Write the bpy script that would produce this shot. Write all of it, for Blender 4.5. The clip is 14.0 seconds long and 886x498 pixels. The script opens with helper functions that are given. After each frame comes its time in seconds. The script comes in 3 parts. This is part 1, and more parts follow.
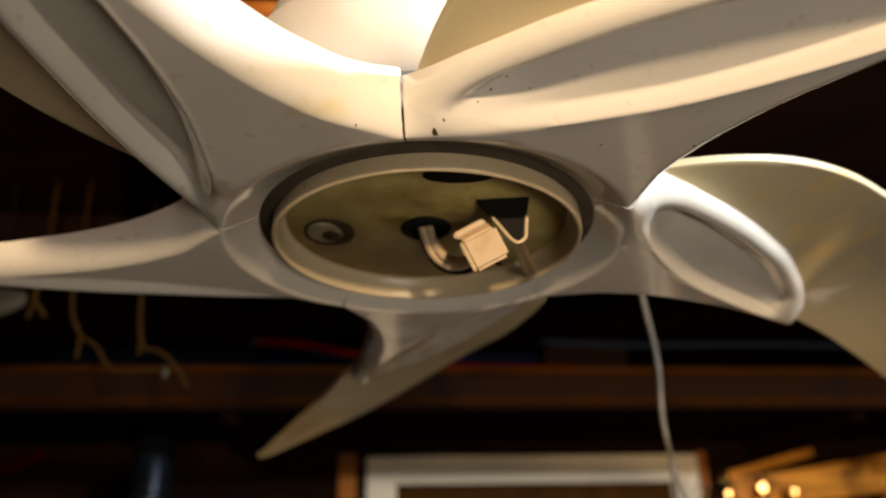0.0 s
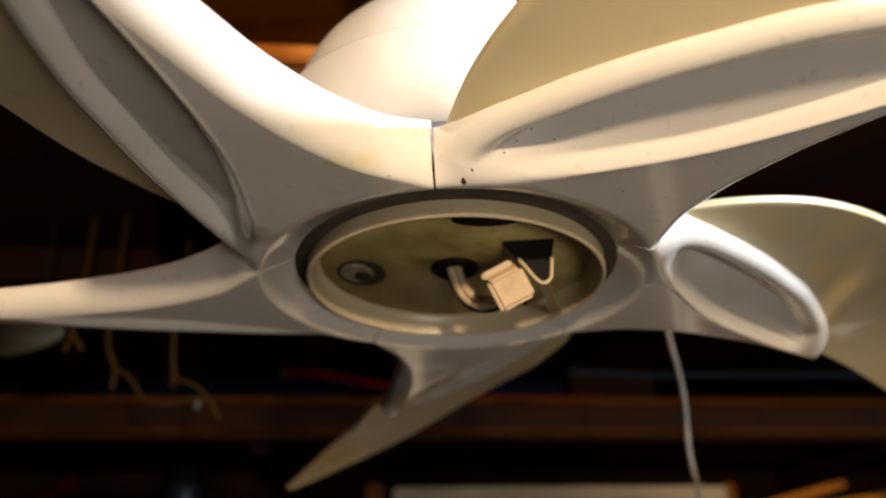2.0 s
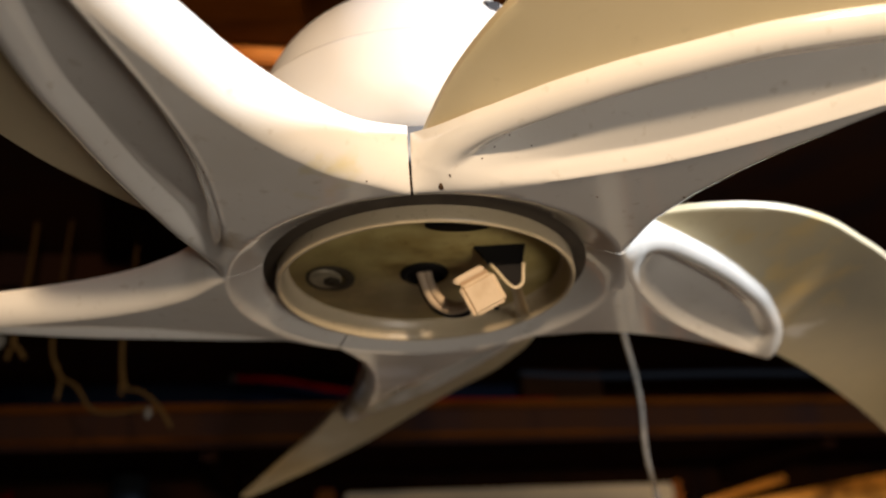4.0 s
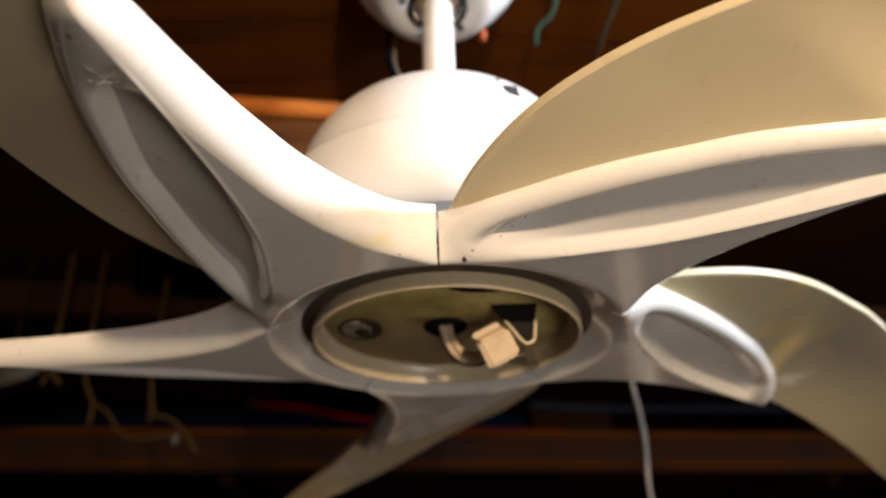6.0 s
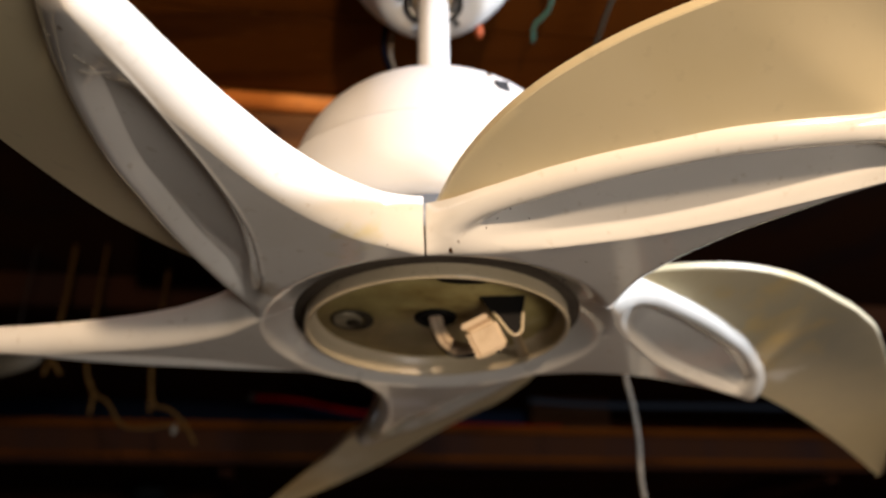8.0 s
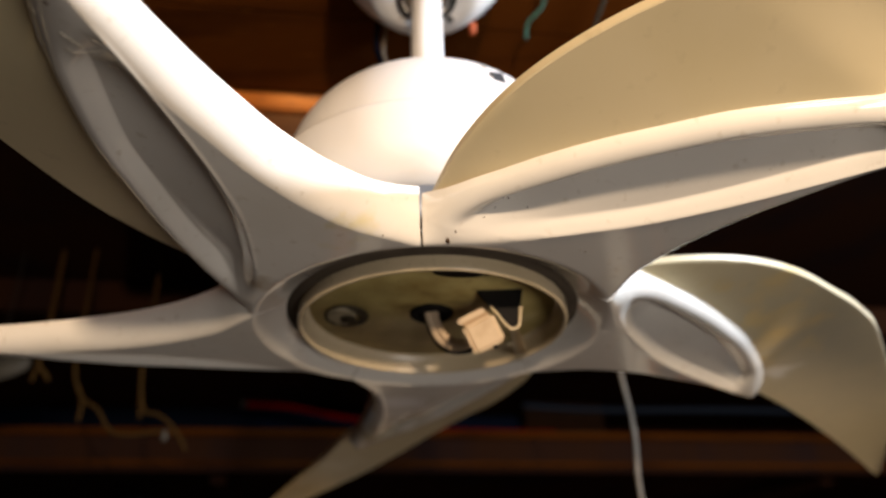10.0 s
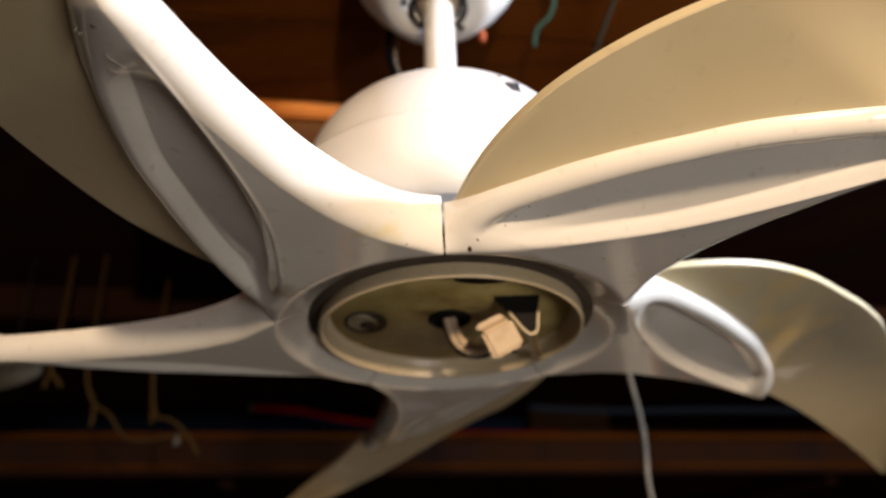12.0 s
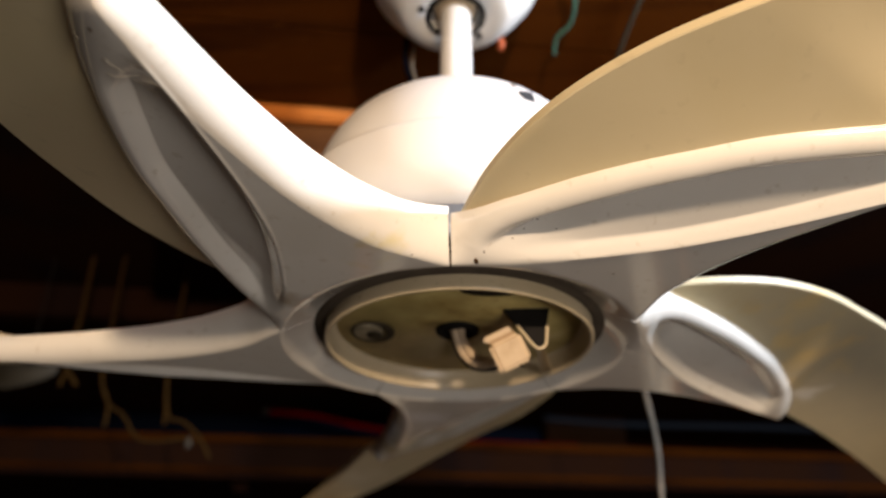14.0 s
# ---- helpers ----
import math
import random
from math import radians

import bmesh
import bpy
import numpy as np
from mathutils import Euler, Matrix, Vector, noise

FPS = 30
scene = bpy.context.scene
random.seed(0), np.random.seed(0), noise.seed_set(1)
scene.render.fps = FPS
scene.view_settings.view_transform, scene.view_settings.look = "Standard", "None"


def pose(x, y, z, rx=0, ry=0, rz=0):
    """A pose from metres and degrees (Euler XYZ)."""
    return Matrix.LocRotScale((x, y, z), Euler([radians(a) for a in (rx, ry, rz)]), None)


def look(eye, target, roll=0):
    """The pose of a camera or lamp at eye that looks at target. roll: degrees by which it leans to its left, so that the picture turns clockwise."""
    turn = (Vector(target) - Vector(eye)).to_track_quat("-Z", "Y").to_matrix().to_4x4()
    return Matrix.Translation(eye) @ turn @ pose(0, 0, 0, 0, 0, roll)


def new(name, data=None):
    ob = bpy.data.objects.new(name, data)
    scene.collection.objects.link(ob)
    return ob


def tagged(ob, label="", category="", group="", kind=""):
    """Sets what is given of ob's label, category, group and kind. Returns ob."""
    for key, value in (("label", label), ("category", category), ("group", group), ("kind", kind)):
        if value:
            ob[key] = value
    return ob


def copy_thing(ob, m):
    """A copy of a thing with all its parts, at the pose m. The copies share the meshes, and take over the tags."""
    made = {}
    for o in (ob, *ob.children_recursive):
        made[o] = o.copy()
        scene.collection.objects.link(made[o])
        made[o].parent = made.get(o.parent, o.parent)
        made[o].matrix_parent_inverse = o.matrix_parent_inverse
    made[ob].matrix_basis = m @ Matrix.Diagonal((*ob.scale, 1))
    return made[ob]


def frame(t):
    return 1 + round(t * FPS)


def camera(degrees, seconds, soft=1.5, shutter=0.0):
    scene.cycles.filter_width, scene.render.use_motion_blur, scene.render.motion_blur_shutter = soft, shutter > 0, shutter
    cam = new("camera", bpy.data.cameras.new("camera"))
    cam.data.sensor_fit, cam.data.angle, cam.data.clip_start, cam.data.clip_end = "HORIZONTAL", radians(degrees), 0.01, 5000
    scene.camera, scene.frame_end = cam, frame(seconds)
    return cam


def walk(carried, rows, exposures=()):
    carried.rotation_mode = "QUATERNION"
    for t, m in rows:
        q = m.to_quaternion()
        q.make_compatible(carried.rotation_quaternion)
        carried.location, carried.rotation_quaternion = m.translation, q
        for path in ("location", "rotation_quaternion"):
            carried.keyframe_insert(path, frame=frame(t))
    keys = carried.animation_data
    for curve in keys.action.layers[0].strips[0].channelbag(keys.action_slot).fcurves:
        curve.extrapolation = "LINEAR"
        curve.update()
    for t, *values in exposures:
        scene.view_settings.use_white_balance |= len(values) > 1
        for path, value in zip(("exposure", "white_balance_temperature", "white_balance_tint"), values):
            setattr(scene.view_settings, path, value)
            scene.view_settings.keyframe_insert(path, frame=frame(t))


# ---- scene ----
cam = camera(59.6, 14.0, soft=2.1)
PATH = [
    (0, (0.034, -0.418, 1.669), (-0.075, 1.405, 2.484), -1.5),
    (0.5, (0.039, -0.429, 1.669), (-0.069, 1.391, 2.492), -1.2),
    (1, (0.037, -0.433, 1.673), (-0.085, 1.367, 2.535), -0.8),
    (1.5, (0.039, -0.434, 1.673), (-0.084, 1.363, 2.541), -1.1),
    (2, (0.033, -0.437, 1.669), (-0.134, 1.351, 2.549), -1.0),
    (4.5, (0.012, -0.438, 1.674), (0.018, 1.357, 2.555), -2.9),
    (5, (0.006, -0.468, 1.681), (-0.037, 1.32, 2.575), -0.3),
    (5.5, (0.006, -0.485, 1.673), (-0.034, 1.301, 2.574), -1.4),
    (6, (0.014, -0.495, 1.669), (-0.04, 1.273, 2.603), -1.7),
    (6.5, (0.015, -0.496, 1.664), (-0.043, 1.267, 2.607), -0.8),
    (7, (0.018, -0.5, 1.669), (-0.042, 1.26, 2.616), -0.7),
    (7.5, (0.017, -0.504, 1.667), (-0.054, 1.261, 2.604), -0.5),
    (8, (0.024, -0.5, 1.662), (-0.043, 1.271, 2.591), -1.0),
    (10.5, (0.017, -0.488, 1.656), (-0.026, 1.271, 2.607), -1.7),
    (11, (0.014, -0.488, 1.655), (-0.032, 1.273, 2.602), -1.9),
    (11.5, (0.014, -0.492, 1.655), (-0.009, 1.27, 2.601), -2.0),
    (12, (0.008, -0.499, 1.656), (-0.033, 1.26, 2.608), -2.2),
    (12.5, (0.012, -0.504, 1.654), (-0.036, 1.253, 2.609), -2.2),
    (13, (0.015, -0.502, 1.659), (-0.062, 1.248, 2.624), -0.5),
    (13.5, (0.012, -0.507, 1.659), (-0.057, 1.23, 2.648), 0.6),
    (14, (0.017, -0.493, 1.662), (-0.082, 1.255, 2.629), -0.0),
]
walk(cam, [(t, look(eye, target, roll)) for t, eye, target, roll in PATH], [(0, 0, 7250, 14), (0.5, 0, 7200, 14), (1.0, 0, 6750, 14), (2.0, 0, 6700, 14), (4.5, 0, 6450, 15), (6.0, 0, 6400, 16), (14.0, 0, 6400, 16)])
from mathutils.bvhtree import BVHTree

# a long lens close to its subject: the far wall falls out of focus
cam.data.dof.use_dof, cam.data.dof.focus_distance, cam.data.dof.aperture_fstop = True, 0.36, 5.0

# ---- light ----
world = bpy.data.worlds.new("world")
scene.world = world
world.use_nodes = True
world.node_tree.nodes["Background"].inputs[0].default_value = (0.9, 0.75, 0.6, 1)
world.node_tree.nodes["Background"].inputs[1].default_value = 0.02


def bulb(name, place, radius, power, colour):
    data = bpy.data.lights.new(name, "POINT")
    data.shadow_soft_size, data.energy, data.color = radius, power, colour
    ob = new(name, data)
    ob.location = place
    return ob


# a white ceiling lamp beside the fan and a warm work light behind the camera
bulb("ceiling_bulb", (0.92, -0.46, 2.17), 0.05, 96, (0.83, 0.92, 1.0))
bulb("work_bulb", (0.34, -1.45, 1.832), 0.035, 108, (1.0, 0.76, 0.50))
# added soft fill from below for the blade undersides; no such lamp is known
bulb("underside_fill", (0.70, -1.20, 1.20), 0.20, 27, (1.0, 0.93, 0.82))


# ---- materials ----
def material(name, base, rough=0.5, metal=0.0, spots=None, fine=None, bump=0.0, scale=8.0, coat=0.0, stretch=(1, 1, 1), amount=0.5, shine=0.5):
    """A surface whose colour wanders between base and spots at a broad scale and towards fine at a small one."""
    m = bpy.data.materials.new(name)
    m.use_nodes = True
    t = m.node_tree
    b = t.nodes["Principled BSDF"]
    b.inputs["Roughness"].default_value = rough
    b.inputs["Metallic"].default_value = metal
    b.inputs["Specular IOR Level"].default_value = shine
    b.inputs["Coat Weight"].default_value = coat
    co = t.nodes.new("ShaderNodeTexCoord")
    mp = t.nodes.new("ShaderNodeMapping")
    mp.inputs["Scale"].default_value = stretch
    t.links.new(co.outputs["Object"], mp.inputs[0])
    own = t.nodes.new("ShaderNodeObjectInfo")
    far = t.nodes.new("ShaderNodeMath")
    far.operation = "MULTIPLY"
    far.inputs[1].default_value = 7.3
    t.links.new(own.outputs["Random"], far.inputs[0])
    t.links.new(far.outputs[0], mp.inputs["Location"])
    n1 = t.nodes.new("ShaderNodeTexNoise")
    n1.inputs["Scale"].default_value, n1.inputs["Detail"].default_value = scale, 4
    n2 = t.nodes.new("ShaderNodeTexNoise")
    n2.inputs["Scale"].default_value, n2.inputs["Detail"].default_value = scale * 14, 5
    for n in (n1, n2):
        t.links.new(mp.outputs[0], n.inputs["Vector"])
    r1 = t.nodes.new("ShaderNodeMapRange")
    r1.inputs[1].default_value, r1.inputs[2].default_value = 0.48, 0.72
    r1.inputs[4].default_value = amount
    t.links.new(n1.outputs[0], r1.inputs[0])
    m1 = t.nodes.new("ShaderNodeMix")
    m1.data_type = "RGBA"
    m1.inputs[6].default_value, m1.inputs[7].default_value = (*base, 1), (*(spots or base), 1)
    t.links.new(r1.outputs[0], m1.inputs[0])
    r2 = t.nodes.new("ShaderNodeMapRange")
    r2.inputs[1].default_value, r2.inputs[2].default_value = 0.62, 0.8
    r2.inputs[4].default_value = amount
    t.links.new(n2.outputs[0], r2.inputs[0])
    m2 = t.nodes.new("ShaderNodeMix")
    m2.data_type = "RGBA"
    m2.inputs[7].default_value = (*(fine or base), 1)
    t.links.new(r2.outputs[0], m2.inputs[0])
    t.links.new(m1.outputs[2], m2.inputs[6])
    t.links.new(m2.outputs[2], b.inputs["Base Color"])
    r3 = t.nodes.new("ShaderNodeMapRange")
    r3.inputs[3].default_value, r3.inputs[4].default_value = rough * 0.8, min(1, rough * 1.3)
    t.links.new(n1.outputs[0], r3.inputs[0])
    t.links.new(r3.outputs[0], b.inputs["Roughness"])
    if bump:
        bp = t.nodes.new("ShaderNodeBump")
        bp.inputs["Strength"].default_value, bp.inputs["Distance"].default_value = bump, 0.002
        t.links.new(n2.outputs[0], bp.inputs["Height"])
        t.links.new(bp.outputs[0], b.inputs["Normal"])
    return m


M_ARM = material("aged_white_plastic", (0.76, 0.73, 0.66), 0.15, spots=(0.62, 0.58, 0.49), fine=(0.45, 0.38, 0.27), bump=0.03, scale=10, coat=0.9, amount=0.5)
M_PANEL = material("yellowed_white_plastic", (0.59, 0.50, 0.31), 0.45, spots=(0.46, 0.37, 0.17), fine=(0.40, 0.33, 0.2), bump=0.04, scale=7, amount=0.4)


def stain_or_light(m, place, size, colour, strength=0.75):
    """A patch of its own shape, fixed at one place: stains, and light and shade put into the colour."""
    t = m.node_tree
    geo = t.nodes.new("ShaderNodeNewGeometry")
    wob = t.nodes.new("ShaderNodeTexNoise")
    wob.inputs["Scale"].default_value, wob.inputs["Detail"].default_value = 32, 5
    t.links.new(geo.outputs["Position"], wob.inputs["Vector"])
    dist = t.nodes.new("ShaderNodeVectorMath")
    dist.operation = "DISTANCE"
    dist.inputs[1].default_value = place
    t.links.new(geo.outputs["Position"], dist.inputs[0])
    add = t.nodes.new("ShaderNodeMath")
    add.operation = "MULTIPLY_ADD"
    add.inputs[1].default_value = 0.16
    t.links.new(wob.outputs[0], add.inputs[0])
    t.links.new(dist.outputs["Value"], add.inputs[2])
    rng_ = t.nodes.new("ShaderNodeMapRange")
    rng_.inputs[1].default_value, rng_.inputs[2].default_value = size + 0.085, size * 0.1 + 0.065
    rng_.inputs[4].default_value = strength
    t.links.new(add.outputs[0], rng_.inputs[0])
    mix = t.nodes.new("ShaderNodeMix")
    mix.data_type = "RGBA"
    mix.inputs[7].default_value = (*colour, 1)
    b = t.nodes["Principled BSDF"]
    old = b.inputs["Base Color"].links[0].from_socket
    t.links.new(old, mix.inputs[6])
    t.links.new(rng_.outputs[0], mix.inputs[0])
    t.links.new(mix.outputs[2], b.inputs["Base Color"])


stain_or_light(M_PANEL, (-0.138, 0.444, 1.874), 0.030, (0.76, 0.69, 0.52), 0.7)
stain_or_light(M_PANEL, (-0.200, 0.520, 1.86), 0.075, (0.44, 0.32, 0.13), 0.7)
# next two calls: a pale reflection on the far arm, painted into its colour
stain_or_light(M_ARM, (-0.035, 0.190, 1.868), 0.040, (0.95, 0.94, 0.90), 0.9)
stain_or_light(M_ARM, (-0.040, 0.158, 1.858), 0.028, (0.97, 0.96, 0.94), 0.9)
stain_or_light(M_ARM, (-0.060, 0.265, 1.870), 0.065, (0.36, 0.29, 0.16), 0.9)
# broad grey darkens one panel: its weaker light is put into the colour
stain_or_light(M_PANEL, (0.33, 0.13, 1.880), 0.200, (0.42, 0.38, 0.28), 0.8)
stain_or_light(M_PANEL, (0.266, 0.087, 1.885), 0.034, (0.66, 0.50, 0.23), 1.0)
stain_or_light(M_PANEL, (0.250, 0.024, 1.889), 0.024, (0.66, 0.50, 0.23), 1.0)
stain_or_light(M_PANEL, (0.284, 0.150, 1.876), 0.024, (0.62, 0.48, 0.23), 0.9)
stain_or_light(M_PANEL, (0.184, -0.012, 1.891), 0.008, (0.58, 0.44, 0.20), 0.7)
stain_or_light(M_PANEL, (0.298, 0.185, 1.880), 0.014, (0.78, 0.76, 0.70))
M_MOTOR = material("white_enamel", (0.66, 0.655, 0.645), 0.4, spots=(0.74, 0.70, 0.62), bump=0.03, scale=12, amount=0.5)
M_PLATE = material("grimy_olive_plastic", (0.50, 0.40, 0.15), 0.4, spots=(0.26, 0.19, 0.06), fine=(0.16, 0.11, 0.04), bump=0.06, scale=18, amount=0.8)
stain_or_light(M_PLATE, (-0.034, 0.040, 1.872), 0.044, (0.15, 0.095, 0.015), 0.95)
stain_or_light(M_PLATE, (0.006, -0.016, 1.872), 0.040, (0.22, 0.13, 0.02), 0.9)
stain_or_light(M_PLATE, (0.040, 0.040, 1.872), 0.02, (0.58, 0.52, 0.36), 0.7)
M_DISH = material("cream_plastic", (0.52, 0.43, 0.28), 0.32, spots=(0.38, 0.30, 0.17), fine=(0.24, 0.18, 0.08), bump=0.05, scale=16, amount=0.6)
M_BLACK = material("black_rubber", (0.008, 0.007, 0.006), 0.7, shine=0.12)
M_GAP = material("gap_shade_brown", (0.075, 0.058, 0.04), 0.7, spots=(0.03, 0.022, 0.015), scale=50, shine=0.2)
M_GRIME = material("black_grime", (0.030, 0.022, 0.012), 0.7, spots=(0.06, 0.045, 0.02), scale=120, shine=0.2)
M_STEEL = material("zinc_steel", (0.35, 0.33, 0.30), 0.35, 1.0, spots=(0.16, 0.12, 0.08), scale=60)
M_GREY = material("grey_metal", (0.20, 0.22, 0.25), 0.45, 0.6, scale=30)
M_CONN = material("ivory_nylon", (0.52, 0.40, 0.26), 0.45, spots=(0.40, 0.29, 0.17), fine=(0.25, 0.17, 0.09), bump=0.05, scale=60, amount=0.8)
M_WOOD = material("red_brown_boards", (0.062, 0.017, 0.0011), 0.9, spots=(0.017, 0.0045, 0.0008), fine=(0.14, 0.050, 0.007), bump=0.4, scale=3, stretch=(0.7, 11, 4), amount=0.9, shine=0.04)
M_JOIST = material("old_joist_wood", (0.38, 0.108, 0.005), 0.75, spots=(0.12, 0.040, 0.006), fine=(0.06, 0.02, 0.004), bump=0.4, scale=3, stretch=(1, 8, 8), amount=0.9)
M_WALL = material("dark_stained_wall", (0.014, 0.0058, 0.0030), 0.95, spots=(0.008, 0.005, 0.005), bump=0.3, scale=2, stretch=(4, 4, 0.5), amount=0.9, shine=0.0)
M_TRIM = material("white_trim_paint", (0.82, 0.70, 0.50), 0.6, spots=(0.70, 0.60, 0.44), bump=0.1, scale=6)
M_DOOR = material("brown_door", (0.060, 0.024, 0.006), 0.9, spots=(0.02, 0.008, 0.002), bump=0.2, scale=3, stretch=(6, 6, 0.6), amount=0.9, shine=0.0)
M_STRING = material("tan_string", (0.030, 0.015, 0.0022), 0.9, fine=(0.02, 0.008, 0.002), shine=0.1, bump=0.5, scale=60)
M_CORD = material("white_cord", (0.095, 0.078, 0.055), 0.6, spots=(0.22, 0.185, 0.14), scale=40)
M_GREEN = material("green_wire", (0.045, 0.13, 0.095), 0.6, spots=(0.03, 0.09, 0.07), scale=40, shine=0.2)
M_RED = material("red_cable", (0.050, 0.0006, 0.0004), 0.95, spots=(0.016, 0.0003, 0.0002), scale=20, shine=0.0)
M_BLUE = material("dark_blue_tarp", (0.0016, 0.0024, 0.0048), 0.8, spots=(0.0008, 0.001, 0.002), shine=0.0, scale=6)
M_CONCRETE = material("concrete_floor", (0.048, 0.041, 0.034), 0.85, spots=(0.03, 0.026, 0.022), bump=0.3, scale=3)


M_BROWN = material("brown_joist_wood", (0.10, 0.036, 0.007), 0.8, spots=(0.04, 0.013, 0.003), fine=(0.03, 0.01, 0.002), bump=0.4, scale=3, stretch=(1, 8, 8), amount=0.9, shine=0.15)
stain_or_light(M_PLATE, (0.012, -0.012, 1.872), 0.018, (0.05, 0.032, 0.012))
stain_or_light(M_PLATE, (-0.030, 0.040, 1.872), 0.026, (0.36, 0.30, 0.08))
stain_or_light(M_ARM, (-0.0505, -0.1265, 1.858), 0.003, (0.68, 0.60, 0.32), 0.6)
stain_or_light(M_ARM, (-0.0390, -0.1265, 1.858), 0.003, (0.68, 0.60, 0.32), 0.6)
stain_or_light(M_ARM, (-0.116, -0.077, 1.872), 0.005, (0.30, 0.20, 0.09), 0.6)
M_SCRAP = material("pale_grey_plastic", (0.030, 0.026, 0.018), 0.6, spots=(0.018, 0.015, 0.010), scale=14, shine=0.2)
M_BOSS = material("grimy_grey_plastic", (0.26, 0.22, 0.14), 0.5, spots=(0.06, 0.045, 0.025), scale=80, amount=0.8)
M_SPECK = material("dark_dirt", (0.07, 0.04, 0.018), 0.8, scale=200, shine=0.1)
M_WEB = material("cobweb_thread", (0.7, 0.64, 0.5), 0.4, scale=100)
M_CABLE = material("cream_cable", (0.46, 0.35, 0.23), 0.45, spots=(0.45, 0.32, 0.2), scale=60)
M_STAIN = material("brown_nylon", (0.30, 0.19, 0.09), 0.5, scale=40)
M_KNOB = material("dark_grey_steel", (0.022, 0.024, 0.028), 0.5, 0.0, scale=60, shine=0.3)
M_ORANGE = material("orange_plastic", (0.42, 0.07, 0.008), 0.6, scale=40)
M_GREYGREEN = material("grey_green_wire", (0.05, 0.055, 0.042), 0.8, scale=40, shine=0.1)
M_RAIL = material("red_wood_edge_light", (0.036, 0.0105, 0.0014), 0.9, spots=(0.012, 0.004, 0.0015), fine=(0.05, 0.016, 0.006), shine=0.0, bump=0.3, scale=3, stretch=(1, 9, 9), amount=0.9)
M_HOSE = material("grey_blue_hose", (0.007, 0.009, 0.012), 0.95, scale=20, shine=0.0)
M_CARD = material("brown_cardboard", (0.014, 0.0065, 0.003), 0.8, spots=(0.009, 0.004, 0.002), bump=0.1, scale=6, shine=0.0)
M_PIPE = material("dark_blue_steel", (0.03, 0.04, 0.055), 0.25, 0.8, spots=(0.02, 0.02, 0.025), scale=8)
M_HONEY = material("honey_wood", (0.72, 0.29, 0.04), 0.30, spots=(0.05, 0.014, 0.002), fine=(0.25, 0.09, 0.02), bump=0.4, scale=9, stretch=(1, 2, 2), amount=1.0)
M_BRASS = material("polished_brass", (0.80, 0.50, 0.16), 0.18, 1.0, spots=(0.5, 0.28, 0.08), scale=30)
# glow for the beads that stand in for glints on the lit wood
M_GLOW = bpy.data.materials.new("warm_glow")
M_GLOW.use_nodes = True
M_GLOW.node_tree.nodes["Principled BSDF"].inputs["Emission Color"].default_value = (1.0, 0.50, 0.15, 1)
M_GLOW.node_tree.nodes["Principled BSDF"].inputs["Emission Strength"].default_value = 12


# ---- helpers for parts ----
def part(name, bm, mat, parent=None, label="", smooth=True):
    me = bpy.data.meshes.new(name)
    bm.normal_update()
    bm.to_mesh(me)
    bm.free()
    me.materials.append(mat)
    if smooth:
        for p in me.polygons:
            p.use_smooth = True
    ob = new(name, me)
    ob.parent = parent
    if label:
        tagged(ob, label)
    return ob


def box(x0, x1, y0, y1, z0, z1, bevel=0.0, seg=2):
    bm = bmesh.new()
    bmesh.ops.create_cube(bm, size=1, matrix=Matrix.LocRotScale(((x0 + x1) / 2, (y0 + y1) / 2, (z0 + z1) / 2), None, (x1 - x0, y1 - y0, z1 - z0)))
    if bevel:
        bmesh.ops.bevel(bm, geom=bm.edges[:], offset=bevel, segments=seg, affect="EDGES")
    return bm


def lathe(profile, n=96):
    """A closed or open profile of (r, z) turned round the z axis."""
    bm = bmesh.new()
    rings = []
    for r, z in profile:
        if r < 1e-6:
            rings.append([bm.verts.new((0, 0, z))])
        else:
            rings.append([bm.verts.new((r * math.cos(2 * math.pi * i / n), r * math.sin(2 * math.pi * i / n), z)) for i in range(n)])
    for a, b in zip(rings, rings[1:]):
        for i in range(n):
            k = (i + 1) % n
            if len(a) == 1 and len(b) == 1:
                continue
            if len(a) == 1:
                bm.faces.new((a[0], b[i], b[k]))
            elif len(b) == 1:
                bm.faces.new((a[i], a[k], b[0]))
            else:
                bm.faces.new((a[i], a[k], b[k], b[i]))
    bmesh.ops.recalc_face_normals(bm, faces=bm.faces[:])
    return bm


def spline(points, per=6):
    """Catmull-Rom through the points."""
    p = np.array(points, float)
    q = np.vstack([2 * p[0] - p[1], p, 2 * p[-1] - p[-2]])
    out = []
    for i in range(1, len(q) - 2):
        for k in range(per):
            u = k / per
            a, b, c, d = q[i - 1], q[i], q[i + 1], q[i + 2]
            out.append(0.5 * (2 * b + (c - a) * u + (2 * a - 5 * b + 4 * c - d) * u * u + (3 * b - a - 3 * c + d) * u ** 3))
    out.append(p[-1])
    return np.array(out)


def tube(points, radius, n=10, per=6):
    path = [Vector(p) for p in spline(points, per)]
    bm = bmesh.new()
    rings = []
    side = None
    for i, p in enumerate(path):
        d = (path[min(i + 1, len(path) - 1)] - path[max(i - 1, 0)]).normalized()
        if side is None:
            side = d.orthogonal().normalized()
        side = (side - d * side.dot(d)).normalized()
        up = d.cross(side)
        rings.append([bm.verts.new(p + radius * (math.cos(2 * math.pi * k / n) * side + math.sin(2 * math.pi * k / n) * up)) for k in range(n)])
    for a, b in zip(rings, rings[1:]):
        for k in range(n):
            bm.faces.new((a[k], a[(k + 1) % n], b[(k + 1) % n], b[k]))
    bm.faces.new(rings[0][::-1])
    bm.faces.new(rings[-1])
    bmesh.ops.recalc_face_normals(bm, faces=bm.faces[:])
    return bm


